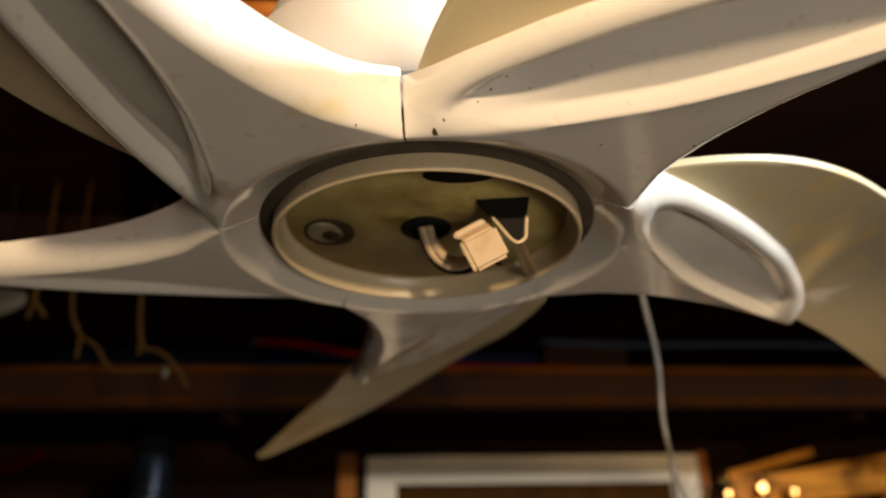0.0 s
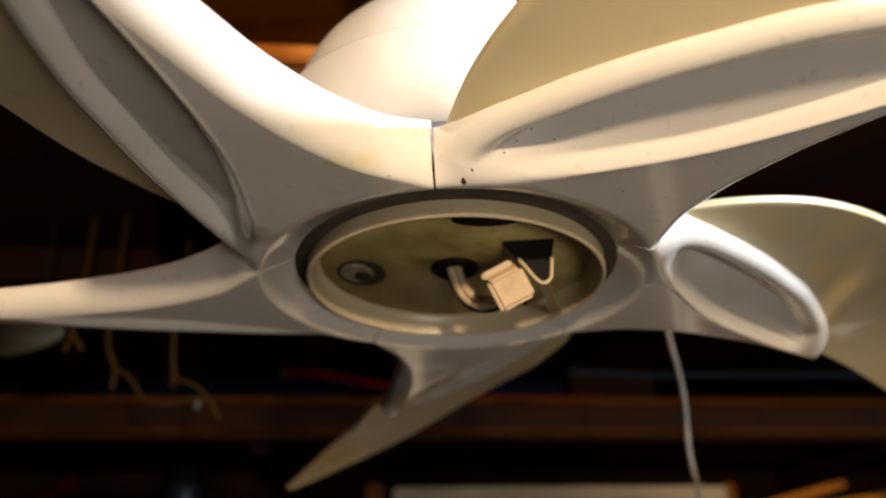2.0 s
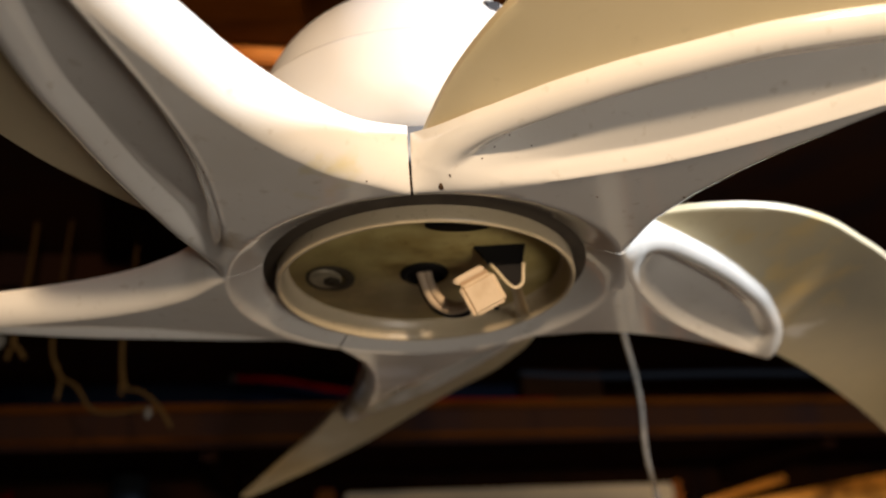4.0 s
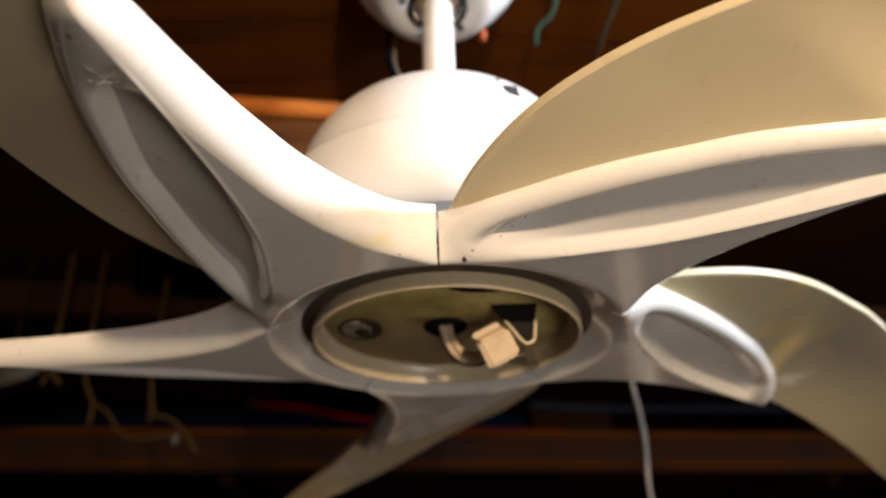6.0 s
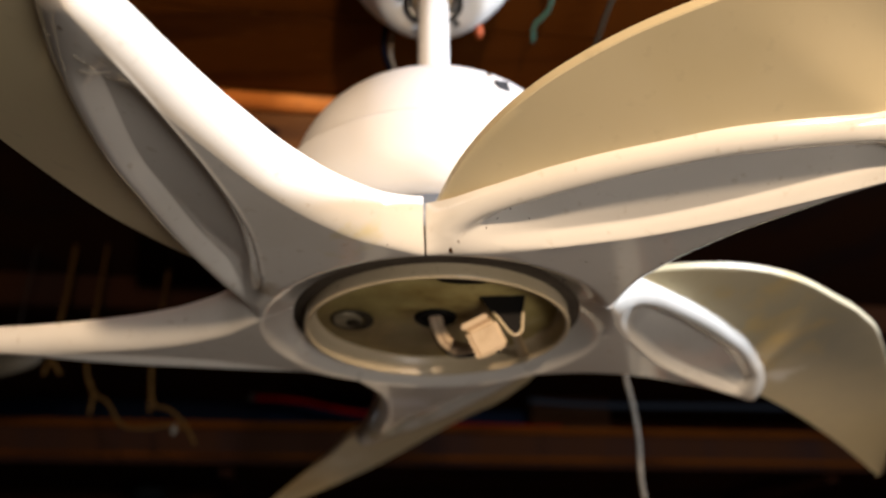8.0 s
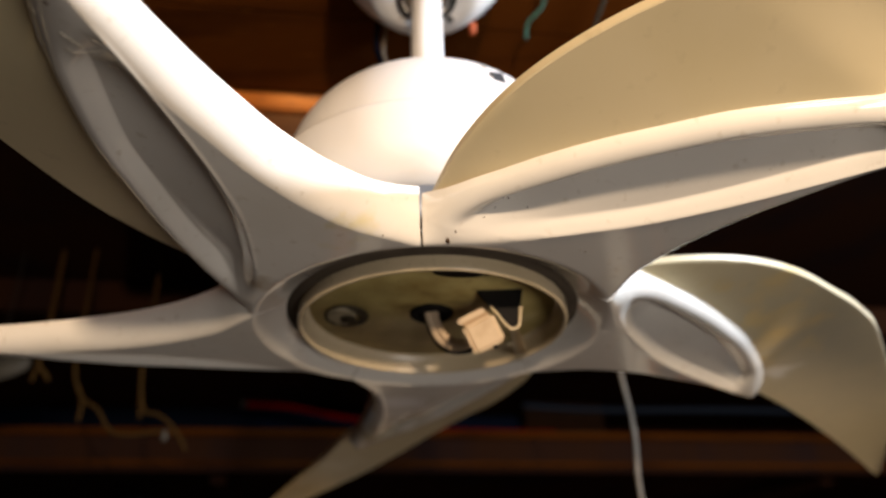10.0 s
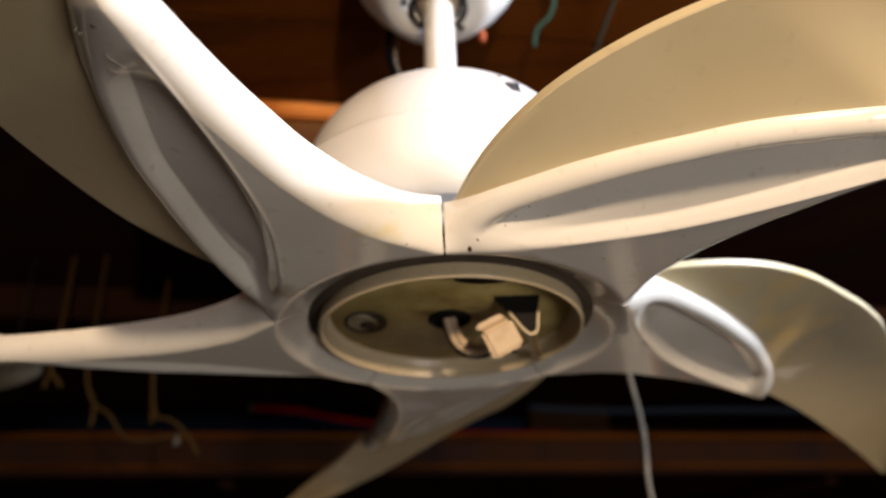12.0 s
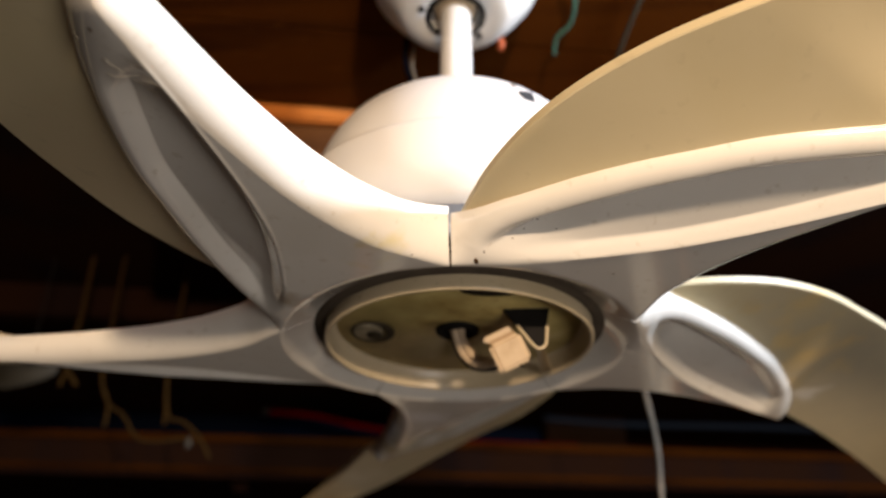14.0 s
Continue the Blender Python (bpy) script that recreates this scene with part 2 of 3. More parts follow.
def thing(name, label, category, group="", place=(0, 0, 0)):
    ob = new(name)
    ob.location = place
    ob.empty_display_size = 0.05
    return tagged(ob, label, category, group)


# ---- the room, turned a little against the view ----
CEIL, FAR = 2.245, 1.62
ROOM = pose(0, 0, 0, 0, 0, 10)


def structure(name, bm, mat, label, parent=None):
    bm.transform(ROOM)
    ob = part(name, bm, mat, parent, label, smooth=False)
    return tagged(ob, kind="structure")


def roomy(bm):
    bm.transform(ROOM)
    return bm


def at(x, y, z):
    return tuple(ROOM @ Vector((x, y, z)))


structure("floor", box(-2.5, 2.5, -3.0, FAR, -0.1, 0), M_CONCRETE, "dark worn concrete floor of the workshop")
structure("wall_west", box(-2.6, -2.5, -3.0, FAR, 0, CEIL), M_WALL, "dark stained plank wall")
structure("wall_east", box(2.5, 2.6, -3.0, FAR, 0, CEIL), M_WALL, "dark stained plank wall")
structure("wall_south", box(-2.6, 2.6, -3.1, -3.0, 0, CEIL), M_WALL, "dark stained plank wall")
structure("wall_north", box(-2.6, 2.6, FAR, FAR + 0.1, 0, CEIL), M_WALL, "dark stained plank wall")

# ---- ceiling fan ----
fan = thing("ceiling_fan", "white five-blade ceiling fan with yellowed plastic blades, light kit removed", "ceiling fan")


def ease(a, b, x):
    u = min(1, max(0, (x - a) / (b - a)))
    return u * u * (3 - 2 * u)


# lines along a blade: distance from the axis, then sideways place
AT = [0.10, 0.125, 0.15, 0.20, 0.25, 0.30, 0.322, 0.334]
LOW = [0.0725, 0.0645, 0.0608, 0.0632, 0.0755, 0.0925, 0.1020, 0.1065]
TOPZ = [1.8885, 1.8830, 1.8796, 1.8766, 1.8738, 1.8717, 1.8730, 1.8744]
RIDGE = [-0.0760, -0.0700, -0.0610, -0.0327, 0.0007, 0.0500, 0.0770, 0.0980]
RIDGE_Z = [1.8800, 1.8770, 1.8761, 1.8764, 1.8751, 1.8721, 1.8727, 1.8738]
EDGE_AT = [0.10, 0.15, 0.20, 0.25, 0.30, 0.35, 0.40, 0.50, 0.60, 0.615]
EDGE = [-0.0683, -0.0798, -0.0806, -0.0681, -0.0458, -0.0177, 0.0187, 0.1208, 0.2569, 0.2806]
EDGE_Z = [1.8804, 1.8869, 1.8917, 1.8947, 1.8950, 1.8974, 1.8937, 1.8698, 1.8427, 1.8405]


def along(xs, ys):
    """A smooth line through a few places."""
    c = spline(list(zip(xs, ys)), 24)
    return lambda x: float(np.interp(x, c[:, 0], c[:, 1]))


low, top_z, ridge, ridge_z = (along(AT, v) for v in (LOW, TOPZ, RIDGE, RIDGE_Z))
edge, edge_z = along(EDGE_AT, EDGE), along(EDGE_AT, EDGE_Z)
back = along([0.30, 0.330, 0.40, 0.50, 0.60, 0.615], [0.090, 0.110, 0.146, 0.206, 0.270, 0.281])
back_z = along([0.30, 0.330, 0.40, 0.50, 0.60, 0.615], [1.876, 1.874, 1.868, 1.857, 1.842, 1.840])
HUB_Z = 1.858


RIM = [(0.088, -0.0825), (0.1060, -0.0770), (0.116, -0.0748), (0.127, -0.0718), (0.140, -0.0668), (0.150, -0.0618), (0.175, -0.0490), (0.200, -0.0345), (0.225, -0.0180), (0.250, -0.0004), (0.275, 0.0225), (0.300, 0.0490), (0.322, 0.0770), (0.334, 0.0980)]
TAIL = [(0.088, 0.0835), (0.1060, 0.0770), (0.120, 0.0718), (0.133, 0.0685), (0.150, 0.0670), (0.170, 0.0662), (0.200, 0.0692), (0.225, 0.0750), (0.250, 0.0815), (0.275, 0.0895), (0.300, 0.0980), (0.322, 0.1040), (0.334, 0.1065)]
FOOT = [(0.0890, -0.0852), (0.0971, -0.0705), (0.1060, -0.0575), (0.116, -0.0450), (0.125, -0.0345), (0.137, -0.0205), (0.150, -0.0072), (0.175, 0.0158), (0.200, 0.0336), (0.225, 0.0485), (0.250, 0.0618), (0.275, 0.0745), (0.300, 0.0860), (0.320, 0.0950), (0.334, 0.1020)]
rim, tail = along(*zip(*RIM)), along(*zip(*TAIL))
valley_z = along([0.10, 0.125, 0.15, 0.175, 0.20, 0.225, 0.25, 0.275, 0.30, 0.334], [1.875, 1.8752, 1.8755, 1.8748, 1.8744, 1.8734, 1.8716, 1.8702, 1.869, 1.869])
BEAD_WIDE, WALL_WIDE, WALL_HIGH, SEAM = 0.0180, 0.0062, 0.0088, 0.131


def ramp(a, b, x):
    u = np.clip((x - a) / (b - a), 0, 1)
    return u * u * (3 - 2 * u)


def reach(points, x, y):
    """How far places lie from a smooth line; plus on its left-hand side."""
    line = spline(points, 10)
    a, d = line[:-1], np.diff(line, axis=0)
    p = np.stack([x, y], -1)[..., None, :] - a
    u = np.clip((p * d).sum(-1) / (d * d).sum(-1), 0, 1)
    gap = p - u[..., None] * d
    far = np.sqrt((gap * gap).sum(-1))
    k = far.argmin(-1)[..., None]
    side = np.take_along_axis(d[:, 0] * gap[..., 1] - d[:, 1] * gap[..., 0], k, -1)[..., 0]
    return np.take_along_axis(far, k, -1)[..., 0] * np.sign(side)


def roll(u):
    """A quarter round: 0 and level at 0, 1 and steep at 1."""
    u = np.clip(u, 0, 0.985)
    return 0.16 * u + 0.84 * (1 - np.sqrt(1 - u * u))


def arm_plan():
    """Places of the arm seen from below: a wedge of the hub that narrows into the curved arm."""
    s = np.concatenate([np.linspace(0.0958, 0.122, 18), np.linspace(0.1232, 0.150, 26), np.linspace(0.1515, 0.282, 88), np.linspace(0.283, 0.3005, 22), np.linspace(0.302, 0.3325, 20), [0.3334, 0.334]])
    v = np.linspace(-1, 1, 171)
    x, y = np.zeros((len(s), len(v))), np.zeros((len(s), len(v)))
    for j, f in enumerate(v):
        a = radians(35.70 * f)
        start = SEAM * math.cos(a)
        g0 = (SEAM * math.sin(a) - rim(start)) / (tail(start) - rim(start))
        for i, r in enumerate(s):
            if r <= SEAM:
                x[i, j], y[i, j] = r * math.cos(a), r * math.sin(a)
            else:
                w = ease(SEAM, 0.200, r)
                px = r - (SEAM - start) * (1 - ease(SEAM, 0.185, r))
                g = g0 + ((f + 1) / 2 - g0) * w
                x[i, j], y[i, j] = px, rim(px) + (tail(px) - rim(px)) * g
    return x, y


def arm_heights(x, y):
    """The underside of the arm and its top."""
    along_x = np.clip(x, 0.10, 0.334)
    call = lambda fn: np.vectorize(fn)(along_x)
    base = HUB_Z + 0.013 * ramp(0.312, 0.336, x) ** 1.5
    crown, hill = call(top_z), call(ridge_z)
    rise = ramp(0.106, 0.136, x)
    brow = (crown - 0.0045) * (1 - rise) + (hill + 0.0005) * rise
    crest = hill - 0.0080
    # the rolled tail edge
    d_tail = np.maximum(0, -reach(TAIL, x, y))
    d_foot = reach(FOOT, x, y)
    d_rim = np.maximum(0, reach(RIM, x, y))
    inside = np.maximum(0, -d_foot)
    room = np.minimum(0.0110 + 0.004 * ramp(0.107, 0.145, x), 0.85 * (d_tail + np.maximum(0, d_foot)) + 0.002)
    z = base + (crown - base) * roll(1 - d_tail / room)
    # the shoulder on the panel side: one round near the hub, a wall, a hollow and a bead further out
    wide = inside + d_rim + 1e-6
    plain = (brow - base) * roll(inside / wide)
    wall = WALL_HIGH * (0.5 * roll(inside / WALL_WIDE) + 0.5 * np.clip(inside / WALL_WIDE, 0, 1))
    lip = WALL_HIGH * 0.88
    bead = np.minimum(BEAD_WIDE, 0.55 * wide)
    across = np.clip((inside - WALL_WIDE) / np.maximum(1e-4, wide - WALL_WIDE - bead), 0, 1)
    shut = ramp(0.2865, 0.2945, x)
    deep = call(valley_z) * (1 - shut) + (crest + 0.0008) * shut
    floor_ = lip + (deep - base - lip) * across
    b = np.clip(d_rim / bead, 0, 1)
    inner = np.clip((b - 0.45) / 0.55, 0, 1)
    hump = (crest - base) + (deep - crest) * (0.55 * inner ** 2 + 0.45 * inner ** 2 * (3 - 2 * inner))
    outer = np.clip((0.45 - b) / 0.45, 0, 1)
    hump = np.where(b < 0.45, (crest - base) + (brow - crest) * roll(outer), hump)
    carved = np.where(d_rim < bead, hump, np.where(inside < WALL_WIDE, np.minimum(wall, lip), floor_))
    open_ = ramp(0.019, 0.042, wide) * (1 - ramp(0.286, 0.302, x))
    z += np.where(d_foot < 0, plain * (1 - open_) + carved * open_, 0)
    # a fine raised rim where the flat meets the wall
    z -= 0.0004 * np.exp(-((d_foot + 0.0004) / 0.0013) ** 2) * ramp(0.112, 0.122, x) * (1 - ramp(0.285, 0.305, x))
    # the round cove towards the hub plate
    r = np.hypot(x, y)
    z += 0.0125 * np.clip((0.1190 - r) / 0.0232, 0, 1) ** 1.15
    share = np.clip(d_rim / (d_rim + d_tail + 1e-6), 0, 1)
    high = np.maximum(brow * (1 - share) + crown * share + 0.002, z + 0.002)
    return z, high


def blade_arm():
    x, y = arm_plan()
    z, high = arm_heights(x, y)
    # soften the tip of the hollow, and all creases a little
    for _ in range(14):
        soft = z.copy()
        soft[1:-1, 1:-1] += 0.5 * ((z[:-2, 1:-1] + z[2:, 1:-1] + z[1:-1, :-2] + z[1:-1, 2:]) / 4 - z[1:-1, 1:-1])
        near = ramp(0.110, 0.118, x) * (1 - ramp(0.136, 0.150, x)) * (y < -0.02)
        z = z * (1 - near) + soft * near
    for _ in range(2):
        z[1:-1, 1:-1] += 0.35 * ((z[:-2, 1:-1] + z[2:, 1:-1] + z[1:-1, :-2] + z[1:-1, 2:]) / 4 - z[1:-1, 1:-1])
    bm = bmesh.new()
    n, m = x.shape
    down = [[bm.verts.new((x[i, j], y[i, j], z[i, j])) for j in range(m)] for i in range(n)]
    cols = list(range(0, m, 10))
    up = [[bm.verts.new((x[i, j], y[i, j], high[i, j])) for j in cols] for i in range(n)]
    for i in range(n - 1):
        for j in range(m - 1):
            bm.faces.new((down[i][j], down[i + 1][j], down[i + 1][j + 1], down[i][j + 1]))
        for k in range(len(cols) - 1):
            bm.faces.new((up[i][k], up[i][k + 1], up[i + 1][k + 1], up[i + 1][k]))
        bm.faces.new((down[i][0], up[i][0], up[i + 1][0], down[i + 1][0]))
        bm.faces.new((down[i][-1], down[i + 1][-1], up[i + 1][-1], up[i][-1]))
    for row, edge_ in ((down[0], up[0]), (down[-1], up[-1])):
        bm.faces.new(row + edge_[::-1])
    bmesh.ops.recalc_face_normals(bm, faces=bm.faces[:])
    for e in bm.edges:
        if len(e.link_faces) == 2 and e.calc_face_angle(0) > 0.9:
            e.smooth = False
    return bm


def blade_panel():
    bm = bmesh.new()
    rows = []
    for i in range(90):
        x = 0.104 + 0.511 * i / 89
        ye, ze = edge(x), edge_z(x)
        if x < 0.295:
            yb, zb = min(ridge(x) + 0.010, low(x)), ridge_z(x) - 0.0022
        else:
            w = ease(0.295, 0.33, x)
            yb = (ridge(min(x, 0.334)) + 0.014) * (1 - w) + back(x) * w
            zb = (ridge_z(min(x, 0.334)) - 0.0022) * (1 - w) + back_z(x) * w
        row = []
        t = 0.0055
        for k in range(13):
            u = k / 12
            row.append((x, ye + (yb - ye) * u, ze + (zb - ze) * u + 0.001 * math.sin(math.pi * u)))
        ring = [Vector(p) for p in row]
        upv = Vector((0, 0.15, 1)).normalized()
        high = [p + upv * t for p in ring[::-1]]
        nose = [ring[0] + Vector((0, -0.0007, t * 0.88)), ring[0] + Vector((0, -0.0007, t * 0.12))]
        rows.append([bm.verts.new(p) for p in (*ring, *high, *nose)])
    n = len(rows[0])
    for a, b in zip(rows, rows[1:]):
        for k in range(n):
            bm.faces.new((a[k], a[(k + 1) % n], b[(k + 1) % n], b[k]))
    bm.faces.new(rows[0])
    bm.faces.new(rows[-1][::-1])
    bmesh.ops.recalc_face_normals(bm, faces=bm.faces[:])
    for e in bm.edges:
        if len(e.link_faces) == 2 and e.calc_face_angle(0) > 0.5:
            e.smooth = False
    return bm


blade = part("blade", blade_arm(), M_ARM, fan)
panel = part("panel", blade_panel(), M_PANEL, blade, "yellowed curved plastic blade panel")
blade.rotation_euler.z = radians(18)
for k in range(1, 5):
    copy_thing(blade, pose(0, 0, 0, 0, 0, 18 + 72 * k))

# motor, rod and canopy
dome = [(0.109 * math.cos(a), 1.964 + 0.083 * (1 - math.cos(a) ** 3) ** 0.5) for a in np.linspace(0.02, 1.45, 26)]
part("motor_housing", lathe([(0.0, 1.880), (0.088, 1.880), (0.090, 1.912), (0.101, 1.9105), (0.109, 1.916), (0.1150, 1.923), (0.1185, 1.930), (0.1195, 1.938), (0.1195, 1.959), (0.1187, 1.9615), (0.1165, 1.963), (0.1110, 1.9635),
    *dome, (0.013, 2.0475), (0.0, 2.0475)]), M_MOTOR, fan)
part("rod_collar", lathe([(0.0133, 2.042), (0.040, 2.0455), (0.036, 2.0505), (0.020, 2.0525), (0.0133, 2.053)], 32), M_MOTOR, fan)
part("rotor_ring", lathe([(0.090, 1.886), (0.102, 1.886), (0.102, 1.909), (0.090, 1.909)]), M_GREY, fan, "grey metal ring above the blades")
part("downrod", lathe([(0.0, 2.04), (0.0133, 2.04), (0.0133, 2.19), (0.0, 2.19)], 32), M_MOTOR, fan)
part("canopy", lathe([(0.0225, 2.20), (0.0225, 2.168), (0.0235, 2.1665), (0.043, 2.1665), (0.047, 2.168), (0.052, 2.173), (0.066, 2.190), (0.0745, 2.203), (0.078, 2.218), (0.079, 2.244), (0.0, 2.244)]), M_MOTOR, fan)
part("hanger_ball", lathe([(0.0135, 2.168), (0.0175, 2.170), (0.019, 2.176), (0.017, 2.186), (0.0, 2.19)], 32), M_CONN, fan, "ivory hanger ball inside the canopy")

# dish under the hub
dish = part("hub_plate", lathe([(0.0, 1.8725), (0.0845, 1.8725), (0.0864, 1.8705), (0.0872, 1.863), (0.0878, 1.8592), (0.0888, 1.8582), (0.0900, 1.8582), (0.0909, 1.8590), (0.0912, 1.8606), (0.0910, 1.8640), (0.0906, 1.8700), (0.0904, 1.884), (0.0, 1.884)]), M_DISH, fan, "cream plastic hub plate with brown stains")
# solid dark ring in the gap: the shade between plate and blades as colour
part("hub_gap", lathe([(0.0913, 1.8675), (0.1000, 1.8690), (0.1000, 1.8736), (0.0913, 1.8736)]), M_GAP, fan, "dark brown ring for the shade in the gap round the hub plate")
part("hub_ring", lathe([(0.0985, 1.8722), (0.1030, 1.8692), (0.1080, 1.8656), (0.1120, 1.8632), (0.1150, 1.8616), (0.1150, 1.8700), (0.0985, 1.8745)]), M_ARM, fan, "white plastic ring behind the blade roots")
part("plate_floor", lathe([(0.0, 1.8721), (0.0835, 1.8721), (0.0835, 1.8724), (0.0, 1.8724)]), M_PLATE, dish, "grimy olive-tan plate floor")


def moved(bm, m):
    bm.transform(m)
    return bm


def facing(place, eye, roll=0):
    """At place, with the z axis towards eye."""
    return Matrix.Translation(place) @ look(eye, place, roll).to_3x3().to_4x4()


def oval(rx, ry, h, n=32, bevel=0.0):
    bm = lathe([(0, 0), (1 - bevel, 0), (1, bevel * 0.5 + 1e-4), (1, 1), (0, 1)], n)
    bm.transform(Matrix.Diagonal((rx, ry, h, 1)))
    return bm


boss = part("mounting_boss", moved(oval(0.0100, 0.0128, 0.0035, 36, 0.2), pose(-0.0625, -0.0015, 1.8690)), M_BOSS, dish, "round tan boss with a dark rim")
part("boss_gap", moved(lathe([(0.0098, 0), (0.0158, 0), (0.0160, 0.002), (0.0098, 0.002)], 36), pose(-0.0600, 0.002, 1.8707) @ Matrix.Diagonal((0.95, 1.12, 1, 1))), M_GRIME, boss, "dark gap round the boss")
part("boss_hole", moved(oval(0.0052, 0.0062, 0.002), pose(-0.0585, 0.0005, 1.8680)), M_GRIME, boss, "dark screw hole")
part("cable_hole", moved(oval(0.0140, 0.0155, 0.002), pose(-0.001, 0.003, 1.8712)), M_BLACK, dish, "dark cable hole")
part("grommet", moved(lathe([(0.0105, 0.001), (0.0110, -0.0016), (0.0130, -0.0024), (0.0150, -0.001), (0.0153, 0.001)], 36), pose(-0.001, 0.003, 1.8715)), M_BLACK, dish, "black rubber grommet")
part("slot", moved(oval(0.019, 0.0085, 0.002), pose(0.022, -0.060, 1.8712, 0, 0, 6)), M_BLACK, dish, "dark slot near the plate rim")
part("cable", tube([(-0.004, 0.002, 1.876), (-0.002, 0.004, 1.867), (0.003, 0.012, 1.857), (0.012, 0.017, 1.852), (0.021, 0.010, 1.8495), (0.028, -0.006, 1.848)], 0.0029, 12), M_CABLE, dish, "off-white cable strand")
part("cable", tube([(0.001, 0.001, 1.876), (0.002, 0.003, 1.867), (0.007, 0.010, 1.8575), (0.015, 0.013, 1.853), (0.023, 0.006, 1.850), (0.029, -0.008, 1.849)], 0.0029, 12), M_CABLE, dish, "off-white cable strand")
part("black_wire", tube([(-0.004, 0.006, 1.875), (-0.003, 0.012, 1.865), (0.003, 0.021, 1.856), (0.012, 0.026, 1.852), (0.024, 0.020, 1.850), (0.030, 0.0, 1.849)], 0.0019, 10), M_BLACK, dish, "thin black wire")
# plug hanging on the cable, turned towards the room
PLUG = facing((0.0325, -0.022, 1.8465), (0.02, -0.45, 1.655), 24) @ Matrix.Scale(0.92, 4)
plug = part("plug", moved(box(-0.0105, 0.0125, -0.0125, 0.0085, -0.008, 0.006, 0.0022, 3), PLUG), M_CONN, dish, "ivory nylon cable plug", smooth=False)
part("plug_collar", moved(box(-0.0125, 0.0085, 0.0105, 0.0150, -0.008, 0.004, 0.0012, 2), PLUG), M_CONN, plug, smooth=False)
part("plug_groove", moved(box(-0.0095, 0.0095, 0.0075, 0.0110, -0.007, 0.0030), PLUG), M_STAIN, plug, "brown groove in the plug", smooth=False)
part("plug_ridge", moved(box(-0.0115, -0.0095, -0.0120, 0.0080, -0.006, 0.0068, 0.0008, 2), PLUG), M_CONN, plug, smooth=False)
part("plug_pin", moved(lathe([(0, -0.004), (0.0016, -0.004), (0.0018, 0.0), (0.001, 0.0015), (0, 0.0018)], 16), PLUG @ pose(0.004, -0.0135, -0.002)), M_BLACK, plug, "dark metal pin")


# triangular tab with a dark throat
def tab_throat():
    bm = bmesh.new()
    pts = [(0.0300, 1.8722), (0.0602, 1.8722), (0.0575, 1.858), (0.0555, 1.8475), (0.0520, 1.8445), (0.0480, 1.8470), (0.0415, 1.8555)]
    f = [bm.verts.new((x, -0.030, z)) for x, z in pts]
    r = [bm.verts.new((x, -0.027, z)) for x, z in pts]
    bm.faces.new(f)
    bm.faces.new(r[::-1])
    for i in range(len(pts)):
        k = (i + 1) % len(pts)
        bm.faces.new((f[i], r[i], r[k], f[k]))
    bmesh.ops.recalc_face_normals(bm, faces=bm.faces[:])
    return bm


tab = part("tab", tab_throat(), M_BLACK, dish, "dark triangular throat of a plastic tab", smooth=False)
part("tab_rim", tube([(0.0385, -0.0305, 1.860), (0.0425, -0.0308, 1.8545), (0.0480, -0.031, 1.8465), (0.0522, -0.031, 1.8437), (0.0562, -0.031, 1.8465), (0.0572, -0.0308, 1.853), (0.0580, -0.0305, 1.860)], 0.0010, 8), M_DISH, tab, "cream plastic rim")


def tab_tail():
    bm = bmesh.new()
    rows = []
    for i in range(9):
        u = i / 8
        w = 0.0030 + 0.0016 * u
        c, y, z = 0.0525 + 0.0115 * u, -0.029 + 0.095 * u, 1.8446 + 0.0165 * u
        rows.append([bm.verts.new((c + w * s, y, z + d)) for s, d in ((-1, 0.0), (-0.6, 0.0012), (0, 0.0018), (0.6, 0.0012), (1, 0.0))])
    for a, b in zip(rows, rows[1:]):
        for k in range(4):
            bm.faces.new((a[k], a[k + 1], b[k + 1], b[k]))
    bmesh.ops.solidify(bm, geom=bm.faces[:], thickness=0.0012)
    bmesh.ops.recalc_face_normals(bm, faces=bm.faces[:])
    return bm


part("tab_tail", tab_tail(), M_DISH, tab, "cream plastic gusset behind the tab")

# screws, wires and marks on the motor and canopy
knob = part("switch_knob", moved(box(-0.0055, 0.0055, -0.0052, 0.0052, -0.006, 0.004, 0.0010, 2), facing((0.0490, -0.0865, 1.9985), (0.125, -0.235, 2.010), 12)), M_KNOB, fan, "dark grey square screw on the motor", smooth=False)
part("vent_hole", moved(oval(0.0018, 0.0018, 0.003, 16), facing((0.0410, -0.0850, 2.0105), (0.10, -0.21, 2.05))), M_STEEL, fan, "small steel screw in the motor housing")
part("canopy_gap", moved(lathe([(0.0220, 0), (0.0262, 0), (0.0262, 0.002), (0.0220, 0.002)], 40), pose(0, 0, 2.1655)), M_BLACK, fan, "dark gap round the hanger ball")
for a in (50, 200):
    part("canopy_screw", moved(oval(0.003, 0.003, 0.002, 16), pose(0.031 * math.cos(radians(a)), 0.031 * math.sin(radians(a)), 2.1650)), M_BLACK, fan, "dark screw hole in the canopy")
part("supply_wire", tube([(-0.043, 0.050, 2.240), (-0.047, 0.050, 2.20), (-0.049, 0.050, 2.165), (-0.044, 0.046, 2.14), (-0.034, 0.035, 2.11), (-0.022, 0.02, 2.085), (-0.012, 0.006, 2.05)], 0.0026, 10), M_BLUE, fan, "dark blue supply wire")
